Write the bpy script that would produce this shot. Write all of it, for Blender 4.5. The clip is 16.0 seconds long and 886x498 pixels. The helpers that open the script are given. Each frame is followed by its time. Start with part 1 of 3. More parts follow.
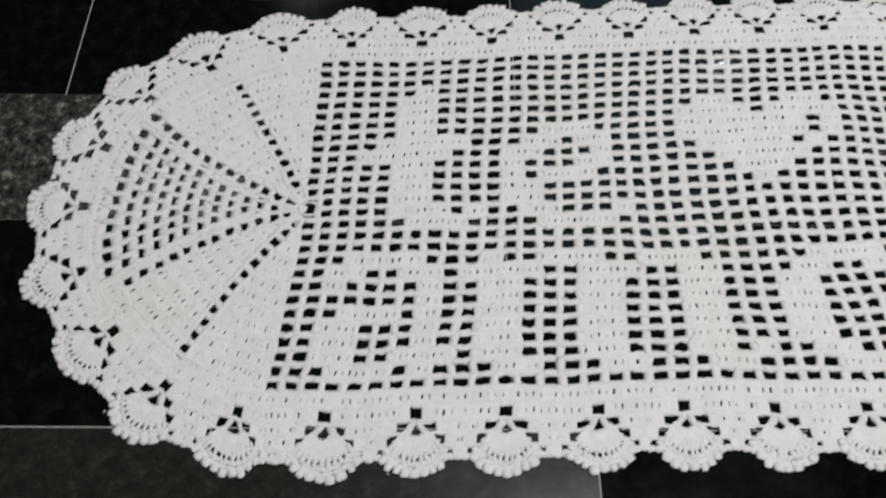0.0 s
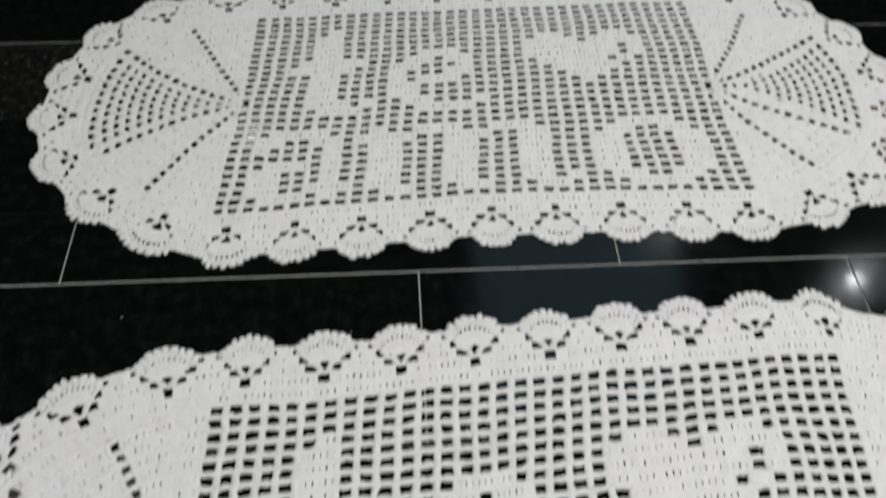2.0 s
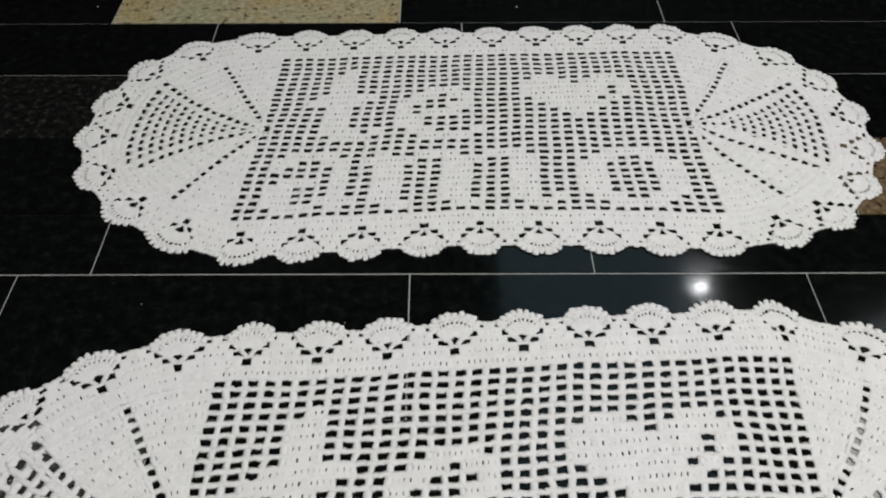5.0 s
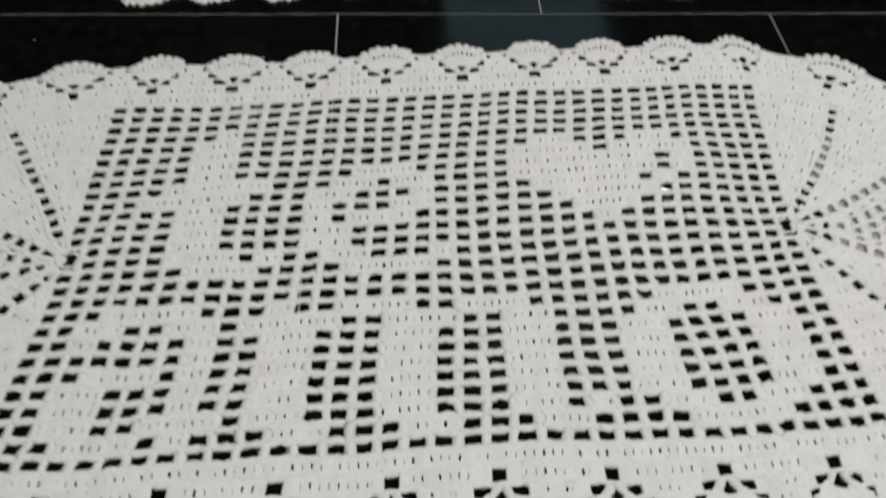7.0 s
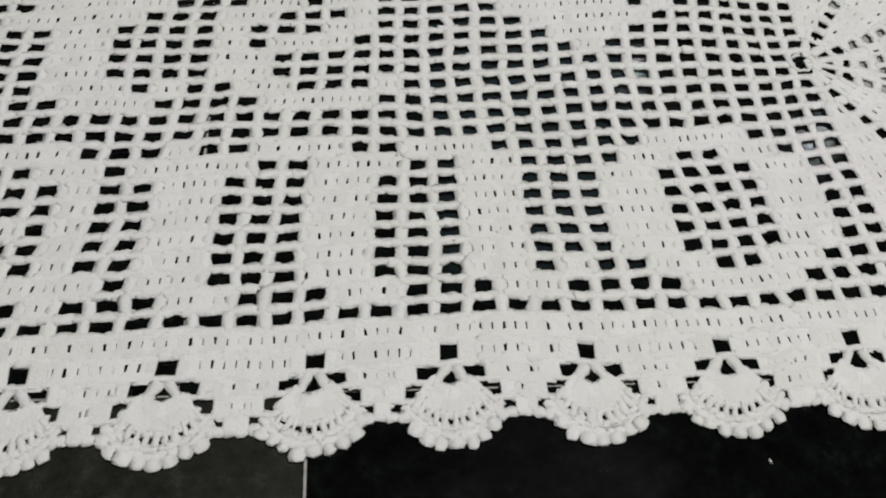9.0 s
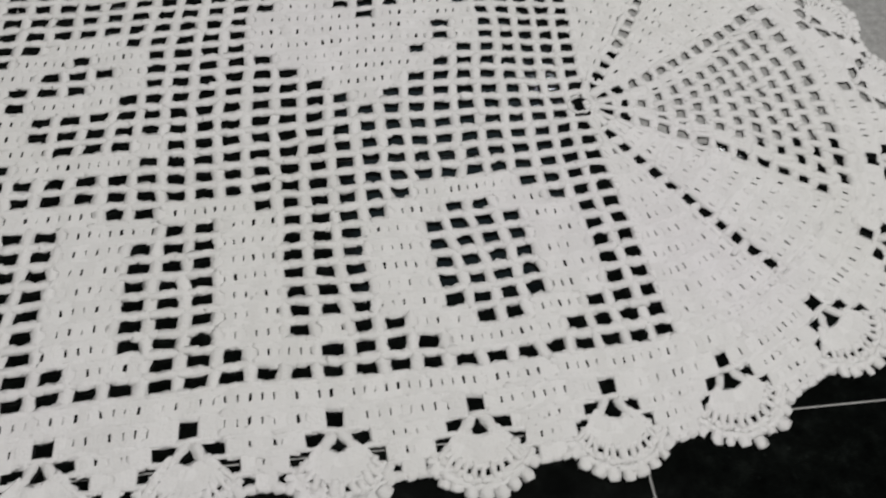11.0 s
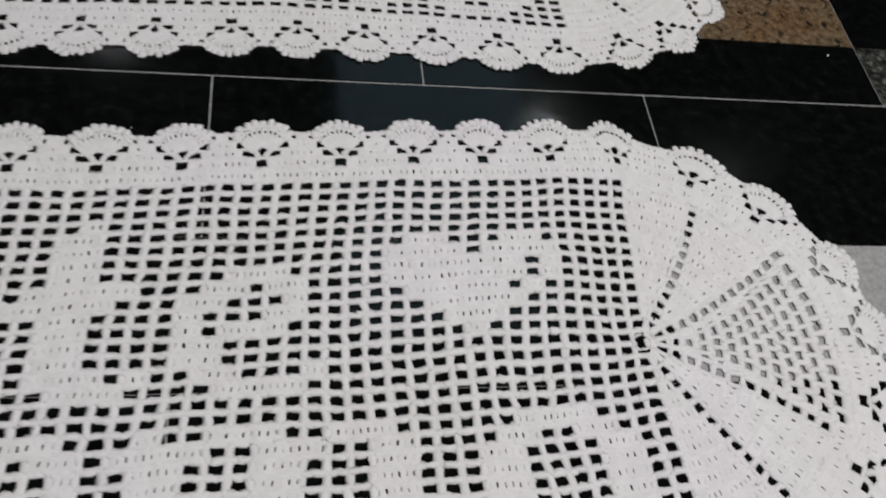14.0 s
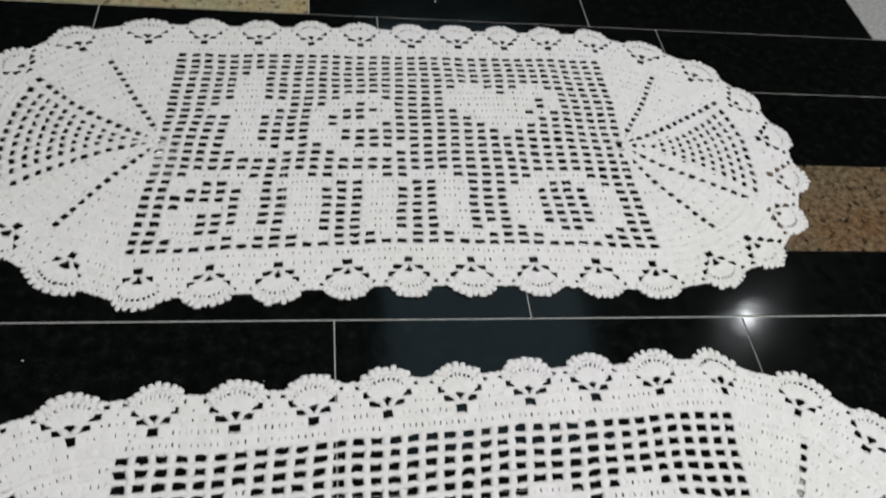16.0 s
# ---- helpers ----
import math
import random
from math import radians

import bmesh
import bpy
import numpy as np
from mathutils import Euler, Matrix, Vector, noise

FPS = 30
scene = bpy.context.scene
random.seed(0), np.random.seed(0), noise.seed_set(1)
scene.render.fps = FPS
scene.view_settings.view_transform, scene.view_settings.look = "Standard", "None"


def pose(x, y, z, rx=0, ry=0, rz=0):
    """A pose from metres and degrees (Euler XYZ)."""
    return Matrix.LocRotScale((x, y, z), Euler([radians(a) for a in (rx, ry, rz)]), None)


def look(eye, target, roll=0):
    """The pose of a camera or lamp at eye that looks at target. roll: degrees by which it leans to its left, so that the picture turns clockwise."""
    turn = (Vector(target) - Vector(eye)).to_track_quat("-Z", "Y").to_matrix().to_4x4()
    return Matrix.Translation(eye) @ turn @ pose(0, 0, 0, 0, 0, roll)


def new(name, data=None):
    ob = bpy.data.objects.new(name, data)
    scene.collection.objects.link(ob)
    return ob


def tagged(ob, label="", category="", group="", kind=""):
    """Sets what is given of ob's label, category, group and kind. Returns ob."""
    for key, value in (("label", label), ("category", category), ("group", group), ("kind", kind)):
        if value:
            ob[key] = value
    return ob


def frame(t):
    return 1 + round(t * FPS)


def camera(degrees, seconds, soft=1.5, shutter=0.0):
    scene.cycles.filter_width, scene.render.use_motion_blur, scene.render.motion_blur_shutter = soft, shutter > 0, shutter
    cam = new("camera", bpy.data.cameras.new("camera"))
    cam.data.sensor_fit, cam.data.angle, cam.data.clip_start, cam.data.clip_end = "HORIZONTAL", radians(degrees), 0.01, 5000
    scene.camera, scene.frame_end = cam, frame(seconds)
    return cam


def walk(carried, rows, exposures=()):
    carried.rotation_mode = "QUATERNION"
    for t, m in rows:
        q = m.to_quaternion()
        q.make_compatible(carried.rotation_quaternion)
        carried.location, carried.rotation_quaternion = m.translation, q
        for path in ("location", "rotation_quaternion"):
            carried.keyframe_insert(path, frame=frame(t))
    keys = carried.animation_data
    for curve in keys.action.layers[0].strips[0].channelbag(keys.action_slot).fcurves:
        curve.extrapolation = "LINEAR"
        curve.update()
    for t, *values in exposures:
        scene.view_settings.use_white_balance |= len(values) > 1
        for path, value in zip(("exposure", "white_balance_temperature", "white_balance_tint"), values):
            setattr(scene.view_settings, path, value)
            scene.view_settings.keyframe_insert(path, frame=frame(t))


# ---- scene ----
cam = camera(55.2, 16.0, soft=2.0, shutter=0.5)
METRES, EYE, TILT, LEAN, TURN = 1.26, 0.5807, -59.84, -0.97, 0.0
ROWS = [
    (0.0, 0.0, 0.0, 0.0, 0.0, 0.0, -0.0),
    (0.5, 0.0228, -0.0101, 0.0171, 0.14, 2.39, 1.34),
    (1.0, 0.0333, 0.0031, 0.0528, -0.93, 4.7, 2.64),
    (1.5, 0.037, 0.0331, 0.0957, -2.07, 3.65, 2.94),
    (2.0, 0.0423, 0.0505, 0.1466, -2.11, 8.61, 2.68),
    (2.5, 0.0417, 0.0618, 0.1603, -2.68, 12.57, 1.19),
    (3.0, 0.0416, 0.0601, 0.1572, -2.76, 13.44, 0.96),
    (5.5, 0.0905, -0.0174, 0.0584, 0.56, 14.08, 0.51),
    (6.0, 0.0967, -0.0063, 0.0276, -0.61, 14.29, 0.78),
    (6.5, 0.0913, 0.0239, -0.0155, -1.56, 12.91, 1.35),
    (7.0, 0.0986, 0.0844, -0.0534, -2.0, 9.93, 1.74),
    (7.5, 0.0894, 0.1424, -0.0694, -4.76, 9.02, 1.94),
    (8.0, 0.0975, 0.1643, -0.0731, -4.25, 3.61, 1.32),
    (10.5, 0.161, 0.1678, -0.0502, -6.22, 1.78, 3.33),
    (11.0, 0.1882, 0.1656, -0.0482, -8.02, 3.1, 4.61),
    (11.5, 0.1903, 0.16, -0.0426, -8.85, 3.88, 3.95),
    (12.0, 0.1793, 0.1518, -0.0308, -9.76, 2.58, 3.78),
    (12.5, 0.1582, 0.1421, 0.0033, -11.87, 2.52, 2.13),
    (13.0, 0.1381, 0.1309, 0.031, -11.89, 3.98, 1.72),
    (13.5, 0.1239, 0.1064, 0.0433, -11.09, 4.99, 1.47),
    (14.0, 0.1015, 0.0632, 0.0662, -10.47, 3.43, 0.51),
    (14.5, 0.0827, 0.0382, 0.1033, -8.91, 3.11, -0.34),
    (15.0, 0.0627, 0.0429, 0.146, -8.28, 6.61, -0.17),
    (15.5, 0.0475, 0.0499, 0.164, -8.16, 7.56, 1.0),
    (16.0, 0.036, 0.0389, 0.1675, -8.53, 9.78, 1.59),
]
walk(cam, [(t, pose(0, 0, EYE, TILT, LEAN, TURN) @ pose(METRES * x, METRES * y, METRES * z, 90 + pitch, roll, yaw)) for t, x, y, z, yaw, pitch, roll in ROWS],
     exposures=[(0.0, 0.03, 6500, 10), (0.6, -0.08, 6480, 11), (1.5, 0.0, 6500, 10), (2.5, 0.15, 6450, 7.5), (5.5, 0.07, 6600, 9), (6.6, -0.11, 6680, 8), (8.0, -0.07, 6680, 8),
                (10.5, -0.18, 6600, 9), (11.0, -0.24, 6600, 10), (12.5, -0.32, 6560, 13), (14.0, -0.14, 6500, 13), (16.0, 0.18, 6480, 9)])

# ---- world and lamps ----
K = 1.2  # plan units to metres
world = bpy.data.worlds.new("world")
scene.world = world
world.use_nodes = True
world.node_tree.nodes["Background"].inputs["Color"].default_value = (0.75, 0.82, 1.0, 1)
world.node_tree.nodes["Background"].inputs["Strength"].default_value = 0.02


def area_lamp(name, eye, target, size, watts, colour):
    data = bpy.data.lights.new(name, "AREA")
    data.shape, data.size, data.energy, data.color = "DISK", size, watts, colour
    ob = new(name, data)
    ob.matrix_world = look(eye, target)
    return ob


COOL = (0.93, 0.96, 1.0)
# first three mirror in the floor; the last is an added, unseen key light
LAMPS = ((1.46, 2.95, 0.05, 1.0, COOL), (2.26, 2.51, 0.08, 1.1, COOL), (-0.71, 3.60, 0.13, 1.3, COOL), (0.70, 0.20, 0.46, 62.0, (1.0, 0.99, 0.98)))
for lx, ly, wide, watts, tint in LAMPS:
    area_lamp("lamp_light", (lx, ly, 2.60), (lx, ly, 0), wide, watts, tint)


# ---- materials ----
def nodes_of(name):
    m = bpy.data.materials.new(name)
    m.use_nodes = True
    t = m.node_tree
    return m, t.nodes, t.links, t.nodes["Principled BSDF"]


def ramp(nodes, stops):
    r = nodes.new("ShaderNodeValToRGB")
    e = r.color_ramp.elements
    e[0].position, e[0].color = stops[0][0], (*stops[0][1], 1)
    e[1].position, e[1].color = stops[-1][0], (*stops[-1][1], 1)
    for p, c in stops[1:-1]:
        x = e.new(p)
        x.color = (*c, 1)
    return r


def noise_tex(nodes, links, scale, detail=4.0, rough=0.5):
    co = nodes.new("ShaderNodeTexCoord")
    n = nodes.new("ShaderNodeTexNoise")
    n.inputs["Scale"].default_value, n.inputs["Detail"].default_value, n.inputs["Roughness"].default_value = scale, detail, rough
    links.new(co.outputs["Object"], n.inputs["Vector"])
    return n


def bump(nodes, links, height, strength, distance, bsdf):
    b = nodes.new("ShaderNodeBump")
    b.inputs["Strength"].default_value, b.inputs["Distance"].default_value = strength, distance
    links.new(height, b.inputs["Height"])
    links.new(b.outputs["Normal"], bsdf.inputs["Normal"])


def cotton():
    m, n, l, b = nodes_of("cotton_string")
    big = noise_tex(n, l, 5.0, 3)
    tone = ramp(n, [(0.30, (0.775, 0.772, 0.750)), (0.5, (0.795, 0.79, 0.782)), (0.7, (0.795, 0.777, 0.79))])
    l.new(big.outputs["Fac"], tone.inputs["Fac"])
    geo = n.new("ShaderNodeNewGeometry")
    each = ramp(n, [(0.0, (0.91, 0.91, 0.905)), (1.0, (1.0, 1.0, 1.0))])
    l.new(geo.outputs["Random Per Island"], each.inputs["Fac"])
    mix = n.new("ShaderNodeMix")
    mix.data_type, mix.blend_type = "RGBA", "MULTIPLY"
    mix.inputs["Factor"].default_value = 1.0
    l.new(tone.outputs["Color"], mix.inputs["A"])
    l.new(each.outputs["Color"], mix.inputs["B"])
    l.new(mix.outputs["Result"], b.inputs["Base Color"])
    b.inputs["Roughness"].default_value = 0.92
    b.inputs["Specular IOR Level"].default_value = 0.2
    fine, lumps = noise_tex(n, l, 900.0, 3, 0.7), noise_tex(n, l, 260.0, 2, 0.6)
    height = n.new("ShaderNodeMath")
    height.operation = "MULTIPLY_ADD"
    height.inputs[1].default_value = 1.6
    l.new(lumps.outputs["Fac"], height.inputs[0])
    l.new(fine.outputs["Fac"], height.inputs[2])
    bump(n, l, height.outputs["Value"], 0.6, 0.0008, b)
    return m


def granite(name, dark, mid, light, scale, gloss, fleck=0.72):
    m, n, l, b = nodes_of(name)
    fine = noise_tex(n, l, scale, 6, 0.75)
    r = ramp(n, [(0.36, dark), (0.54, mid), (fleck, light)])
    l.new(fine.outputs["Fac"], r.inputs["Fac"])
    grain = n.new("ShaderNodeTexVoronoi")
    grain.inputs["Scale"].default_value = scale * 2.2
    l.new(fine.inputs["Vector"].links[0].from_socket, grain.inputs["Vector"])
    spark = ramp(n, [(0.0, light), (0.10, tuple(0.4 * c for c in light)), (0.2, (0, 0, 0))])
    l.new(grain.outputs["Distance"], spark.inputs["Fac"])
    patch = ramp(n, [(0.52, (0, 0, 0)), (0.68, (1, 1, 1))])
    l.new(noise_tex(n, l, scale * 0.25, 2).outputs["Fac"], patch.inputs["Fac"])
    fleckle = n.new("ShaderNodeMix")
    fleckle.data_type, fleckle.blend_type = "RGBA", "ADD"
    l.new(patch.outputs["Color"], fleckle.inputs["Factor"])
    l.new(r.outputs["Color"], fleckle.inputs["A"])
    l.new(spark.outputs["Color"], fleckle.inputs["B"])
    info = n.new("ShaderNodeObjectInfo")
    each = ramp(n, [(0.0, (0.75, 0.75, 0.75)), (1.0, (1.0, 1.0, 1.0))])
    l.new(info.outputs["Random"], each.inputs["Fac"])
    mix = n.new("ShaderNodeMix")
    mix.data_type, mix.blend_type = "RGBA", "MULTIPLY"
    mix.inputs["Factor"].default_value = 1.0
    l.new(fleckle.outputs["Result"], mix.inputs["A"])
    l.new(each.outputs["Color"], mix.inputs["B"])
    l.new(mix.outputs["Result"], b.inputs["Base Color"])
    smear = noise_tex(n, l, 9.0, 5, 0.65)
    rr = ramp(n, [(0.35, (gloss, gloss, gloss)), (0.7, (gloss + 0.07,) * 3)])
    l.new(smear.outputs["Fac"], rr.inputs["Fac"])
    l.new(rr.outputs["Color"], b.inputs["Roughness"])
    b.inputs["IOR"].default_value = 1.40
    b.inputs["Coat Weight"].default_value, b.inputs["Coat Roughness"].default_value = 0.20, 0.05
    wave = noise_tex(n, l, 30.0, 2)
    bump(n, l, wave.outputs["Fac"], 0.05, 0.002, b)
    return m


def plain(name, colour, rough, scale=40.0, spread=0.2, depth=0.0005):
    m, n, l, b = nodes_of(name)
    t = noise_tex(n, l, scale, 5, 0.6)
    r = ramp(n, [(0.3, tuple(c * (1 - spread) for c in colour)), (0.7, tuple(min(1, c * (1 + spread)) for c in colour))])
    l.new(t.outputs["Fac"], r.inputs["Fac"])
    l.new(r.outputs["Color"], b.inputs["Base Color"])
    b.inputs["Roughness"].default_value = rough
    bump(n, l, t.outputs["Fac"], 0.4, depth, b)
    return m


COTTON = cotton()
BLACK = granite("black_granite", (0.0015, 0.0019, 0.0017), (0.0038, 0.0047, 0.0042), (0.011, 0.0135, 0.012), 75, 0.075, 0.74)
CHARCOAL = granite("charcoal_granite", (0.004, 0.0045, 0.004), (0.05, 0.054, 0.046), (0.32, 0.33, 0.28), 110, 0.2, 0.68)
SLATE = granite("dark_flecked_granite", (0.002, 0.0024, 0.002), (0.008, 0.009, 0.008), (0.05, 0.053, 0.046), 110, 0.2, 0.70)
ASH = granite("ash_black_granite", (0.011, 0.012, 0.0095), (0.020, 0.021, 0.017), (0.045, 0.047, 0.04), 90, 0.2, 0.72)
GREY = granite("grey_granite", (0.34, 0.34, 0.33), (0.46, 0.46, 0.45), (0.56, 0.56, 0.55), 160, 0.18)


def speckled(name, tones, patches, dark, scale, gloss):
    """Polished coloured granite: three tones of grain, broad tinted patches and sparse dark crystals."""
    m, n, l, b = nodes_of(name)
    grain = noise_tex(n, l, scale, 5, 0.7)
    body = ramp(n, [(0.36, tones[0]), (0.5, tones[1]), (0.66, tones[2])])
    l.new(grain.outputs["Fac"], body.inputs["Fac"])
    tint = ramp(n, [(0.36, patches[0]), (0.5, (1, 1, 1)), (0.64, patches[1])])
    l.new(noise_tex(n, l, 11.0, 3, 0.6).outputs["Fac"], tint.inputs["Fac"])
    mix = n.new("ShaderNodeMix")
    mix.data_type, mix.blend_type = "RGBA", "MULTIPLY"
    mix.inputs["Factor"].default_value = 1.0
    l.new(body.outputs["Color"], mix.inputs["A"])
    l.new(tint.outputs["Color"], mix.inputs["B"])
    spots = ramp(n, [(0.36, (1, 1, 1)), (0.42, (0, 0, 0))])
    l.new(noise_tex(n, l, scale * 0.62, 3, 0.6).outputs["Fac"], spots.inputs["Fac"])
    crystal = n.new("ShaderNodeMix")
    crystal.data_type = "RGBA"
    l.new(spots.outputs["Color"], crystal.inputs["Factor"])
    l.new(mix.outputs["Result"], crystal.inputs["A"])
    crystal.inputs["B"].default_value = (*dark, 1)
    l.new(crystal.outputs["Result"], b.inputs["Base Color"])
    b.inputs["Roughness"].default_value = gloss
    b.inputs["IOR"].default_value = 1.40
    bump(n, l, noise_tex(n, l, 30.0, 2).outputs["Fac"], 0.05, 0.002, b)
    return m


BROWN = speckled("brown_granite", ((0.058, 0.038, 0.021), (0.122, 0.083, 0.048), (0.21, 0.155, 0.095)), ((1.0, 0.88, 0.78), (0.92, 1.0, 1.0)), (0.02, 0.015, 0.010), 130.0, 0.18)
BEIGE = speckled("beige_granite", ((0.22, 0.185, 0.11), (0.34, 0.295, 0.18), (0.44, 0.40, 0.28)), ((0.88, 1.0, 0.94), (1.0, 0.93, 0.76)), (0.10, 0.08, 0.05), 120.0, 0.18)
GROUT = plain("grout", (0.34, 0.34, 0.33), 0.85, 300.0)
WALL = plain("dark_wall_paint", (0.06, 0.06, 0.06), 0.8, 6.0)
WOOD = plain("dark_ceiling_boards", (0.03, 0.025, 0.02), 0.7, 4.0)


# ---- mesh helpers ----
def thing(name, label, category, group="", kind=""):
    return tagged(new(name), label, category, group, kind)


def part(name, me, material, parent, label=""):
    if isinstance(me, bmesh.types.BMesh):
        bm, me = me, bpy.data.meshes.new(name)
        bm.to_mesh(me)
        bm.free()
    if material:
        me.materials.append(material)
    ob = new(name, me)
    ob.parent = parent
    return tagged(ob, label)


def box(x0, y0, z0, x1, y1, z1):
    bm = bmesh.new()
    bmesh.ops.create_cube(bm, size=1, matrix=Matrix.Translation(((x0 + x1) / 2, (y0 + y1) / 2, (z0 + z1) / 2)) @ Matrix.Diagonal((x1 - x0, y1 - y0, z1 - z0, 1)))
    return bm


# ---- room shell ----
def slab(name, b, material, label):
    me = bpy.data.meshes.new(name)
    b.to_mesh(me)
    b.free()
    me.materials.append(material)
    return tagged(new(name, me), label, name.split("_")[0], kind="structure")


# walls and ceiling are unseen, added dark so that the floor mirrors little
X0, X1, Y0, Y1, TOP = -3.2, 3.6, -2.6, 5.0, 2.75
floor = slab("floor", box(X0, Y0, -0.06, X1, Y1, -0.0012), GROUT, "floor of polished granite strips with pale grout joints")
slab("wall_north", box(X0, Y1, -0.06, X1, Y1 + 0.15, TOP), WALL, "unseen plain dark wall added to close the room")
slab("wall_south", box(X0, Y0 - 0.15, -0.06, X1, Y0, TOP), WALL, "unseen plain dark wall added to close the room")
slab("wall_west", box(X0 - 0.15, Y0 - 0.15, -0.06, X0, Y1 + 0.15, TOP), WALL, "unseen plain dark wall added to close the room")
slab("wall_east", box(X1, Y0 - 0.15, -0.06, X1 + 0.15, Y1 + 0.15, TOP), WALL, "unseen plain dark wall added to close the room")
slab("ceiling", box(X0 - 0.15, Y0 - 0.15, TOP, X1 + 0.15, Y1 + 0.15, TOP + 0.1), WOOD, "unseen dark board ceiling added to close the room")

SKY, sky_nodes, sky_links, sky_bsdf = nodes_of("translucent_roof_sheet")
sky_bsdf.inputs["Emission Color"].default_value, sky_bsdf.inputs["Emission Strength"].default_value = (0.36, 0.57, 0.70, 1), 0.56
slab("skylight", box(0.45, 1.9, TOP - 0.03, 1.46, Y1 - 0.05, TOP - 0.003), SKY, "translucent roof sheet letting in dim blue light")


# ---- ceiling lamps ----
def turned(profile, around=32):
    """A solid turned about the vertical from (radius, height) pairs, closed at both ends."""
    bm = bmesh.new()
    rings = [[bm.verts.new((r * math.cos(2 * math.pi * k / around), r * math.sin(2 * math.pi * k / around), z)) for k in range(around)] for r, z in profile]
    for a, b in zip(rings, rings[1:]):
        for k in range(around):
            bm.faces.new((a[k], a[(k + 1) % around], b[(k + 1) % around], b[k]))
    bm.faces.new(rings[0][::-1])
    bm.faces.new(rings[-1])
    bmesh.ops.recalc_face_normals(bm, faces=bm.faces)
    return bm


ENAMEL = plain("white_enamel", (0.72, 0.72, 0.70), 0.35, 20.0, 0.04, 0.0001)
# housings are added to all four, the unseen key light included
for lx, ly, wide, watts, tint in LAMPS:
    lamp = thing("ceiling_lamp", "unseen round lamp on the dark ceiling in an added white enamelled housing", "lamp", "ceiling lamps")
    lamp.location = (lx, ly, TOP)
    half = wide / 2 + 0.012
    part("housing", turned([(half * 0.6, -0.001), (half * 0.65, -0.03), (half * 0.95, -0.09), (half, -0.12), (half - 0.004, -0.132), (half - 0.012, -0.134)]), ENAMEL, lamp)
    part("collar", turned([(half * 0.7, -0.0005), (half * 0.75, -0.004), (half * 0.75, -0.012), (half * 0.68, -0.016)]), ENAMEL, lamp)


# ---- crocheted runners ----
CELL_W, CELL_H = 0.01273, 0.00944
LX, HY = 17 * CELL_W, 13.5 * CELL_H  # hole centres of the outer columns and rows
EDGE_X, EDGE_Y = 17.5 * CELL_W, 14 * CELL_H
PITCH = CELL_W / 3
RR = 0.155
FILET = [
    "...................................",
    "...................................",
    "...................................",
    "......#............................",
    ".....##............................",
    ".....##...............##...##......",
    ".....##..............####.####.....",
    ".....##......###.....#######.#.....",
    "....#####...##.##....#######.#.....",
    "...#####...##...#.....#####.#......",
    ".....##....#...##......#####.......",
    ".....##....#.###........###........",
    ".....##....##............#.........",
    "#....##....##.....................#",
    "#....###.#..##...#................#",
    "......###....####..................",
    "...................................",
    "...................................",
    "...####...#..###..###......####....",
    "..##..##.####..###..##....##..##...",
    "..#....#..##...##...##...##....##..",
    ".......#..##...##...##...##....##..",
    "...###.#..##...##...##...##....##..",
    "..##...#..##...##...##...##....##..",
    "..##...#..##...##...##...##....##..",
    "..##..###.##...##...##.#..##..##...",
    "...###.#...##...##...##....####....",
    "...................................",
]


def blob_template(rings, around=6, flat=1.0):
    """Closed solid along x: poles at -1 and 1, rings of (x, radius); flat below 1 squares its section."""
    v = [(-1.0, 0.0, 0.0)]
    for x, r, *high in rings:
        tall = high[0] if high else r if flat == 1.0 else 0.5 + 0.5 * r
        for k in range(around):
            a = 2 * math.pi * (k + 0.5) / around
            c, h = math.cos(a), math.sin(a)
            v.append((x, r * math.copysign(abs(c) ** flat, c), tall * math.copysign(abs(h) ** flat, h)))
    v.append((1.0, 0.0, 0.0))
    f = [(0, 1 + (k + 1) % around, 1 + k, -1) for k in range(around)]
    for j in range(len(rings) - 1):
        for k in range(around):
            a, b = 1 + j * around + k, 1 + j * around + (k + 1) % around
            f.append((a, b, b + around, a + around))
    last, top = len(v) - 1, 1 + (len(rings) - 1) * around
    f += [(last, top + k, top + (k + 1) % around, -1) for k in range(around)]
    return np.array(v), f


POST = blob_template([(-0.96, 0.85, 0.25), (-0.62, 1.0, 0.95), (-0.42, 1.0, 1.0), (-0.24, 0.443, 0.7), (0.24, 0.443, 0.7), (0.42, 1.0, 1.0), (0.62, 1.0, 0.95), (0.96, 0.85, 0.25)], 8, 0.45)
PAD = blob_template([(-0.96, 0.85, 0.25), (-0.6, 1.0, 0.9), (0.6, 1.0, 0.9), (0.96, 0.85, 0.25)], 8, 0.45)
BAR = blob_template([(-0.90, 0.92), (-0.45, 1.0), (0.0, 0.90), (0.45, 1.0), (0.90, 0.92)])
BEAD = blob_template([(-0.85, 0.70), (-0.40, 0.97), (0.40, 0.97), (0.85, 0.70)])


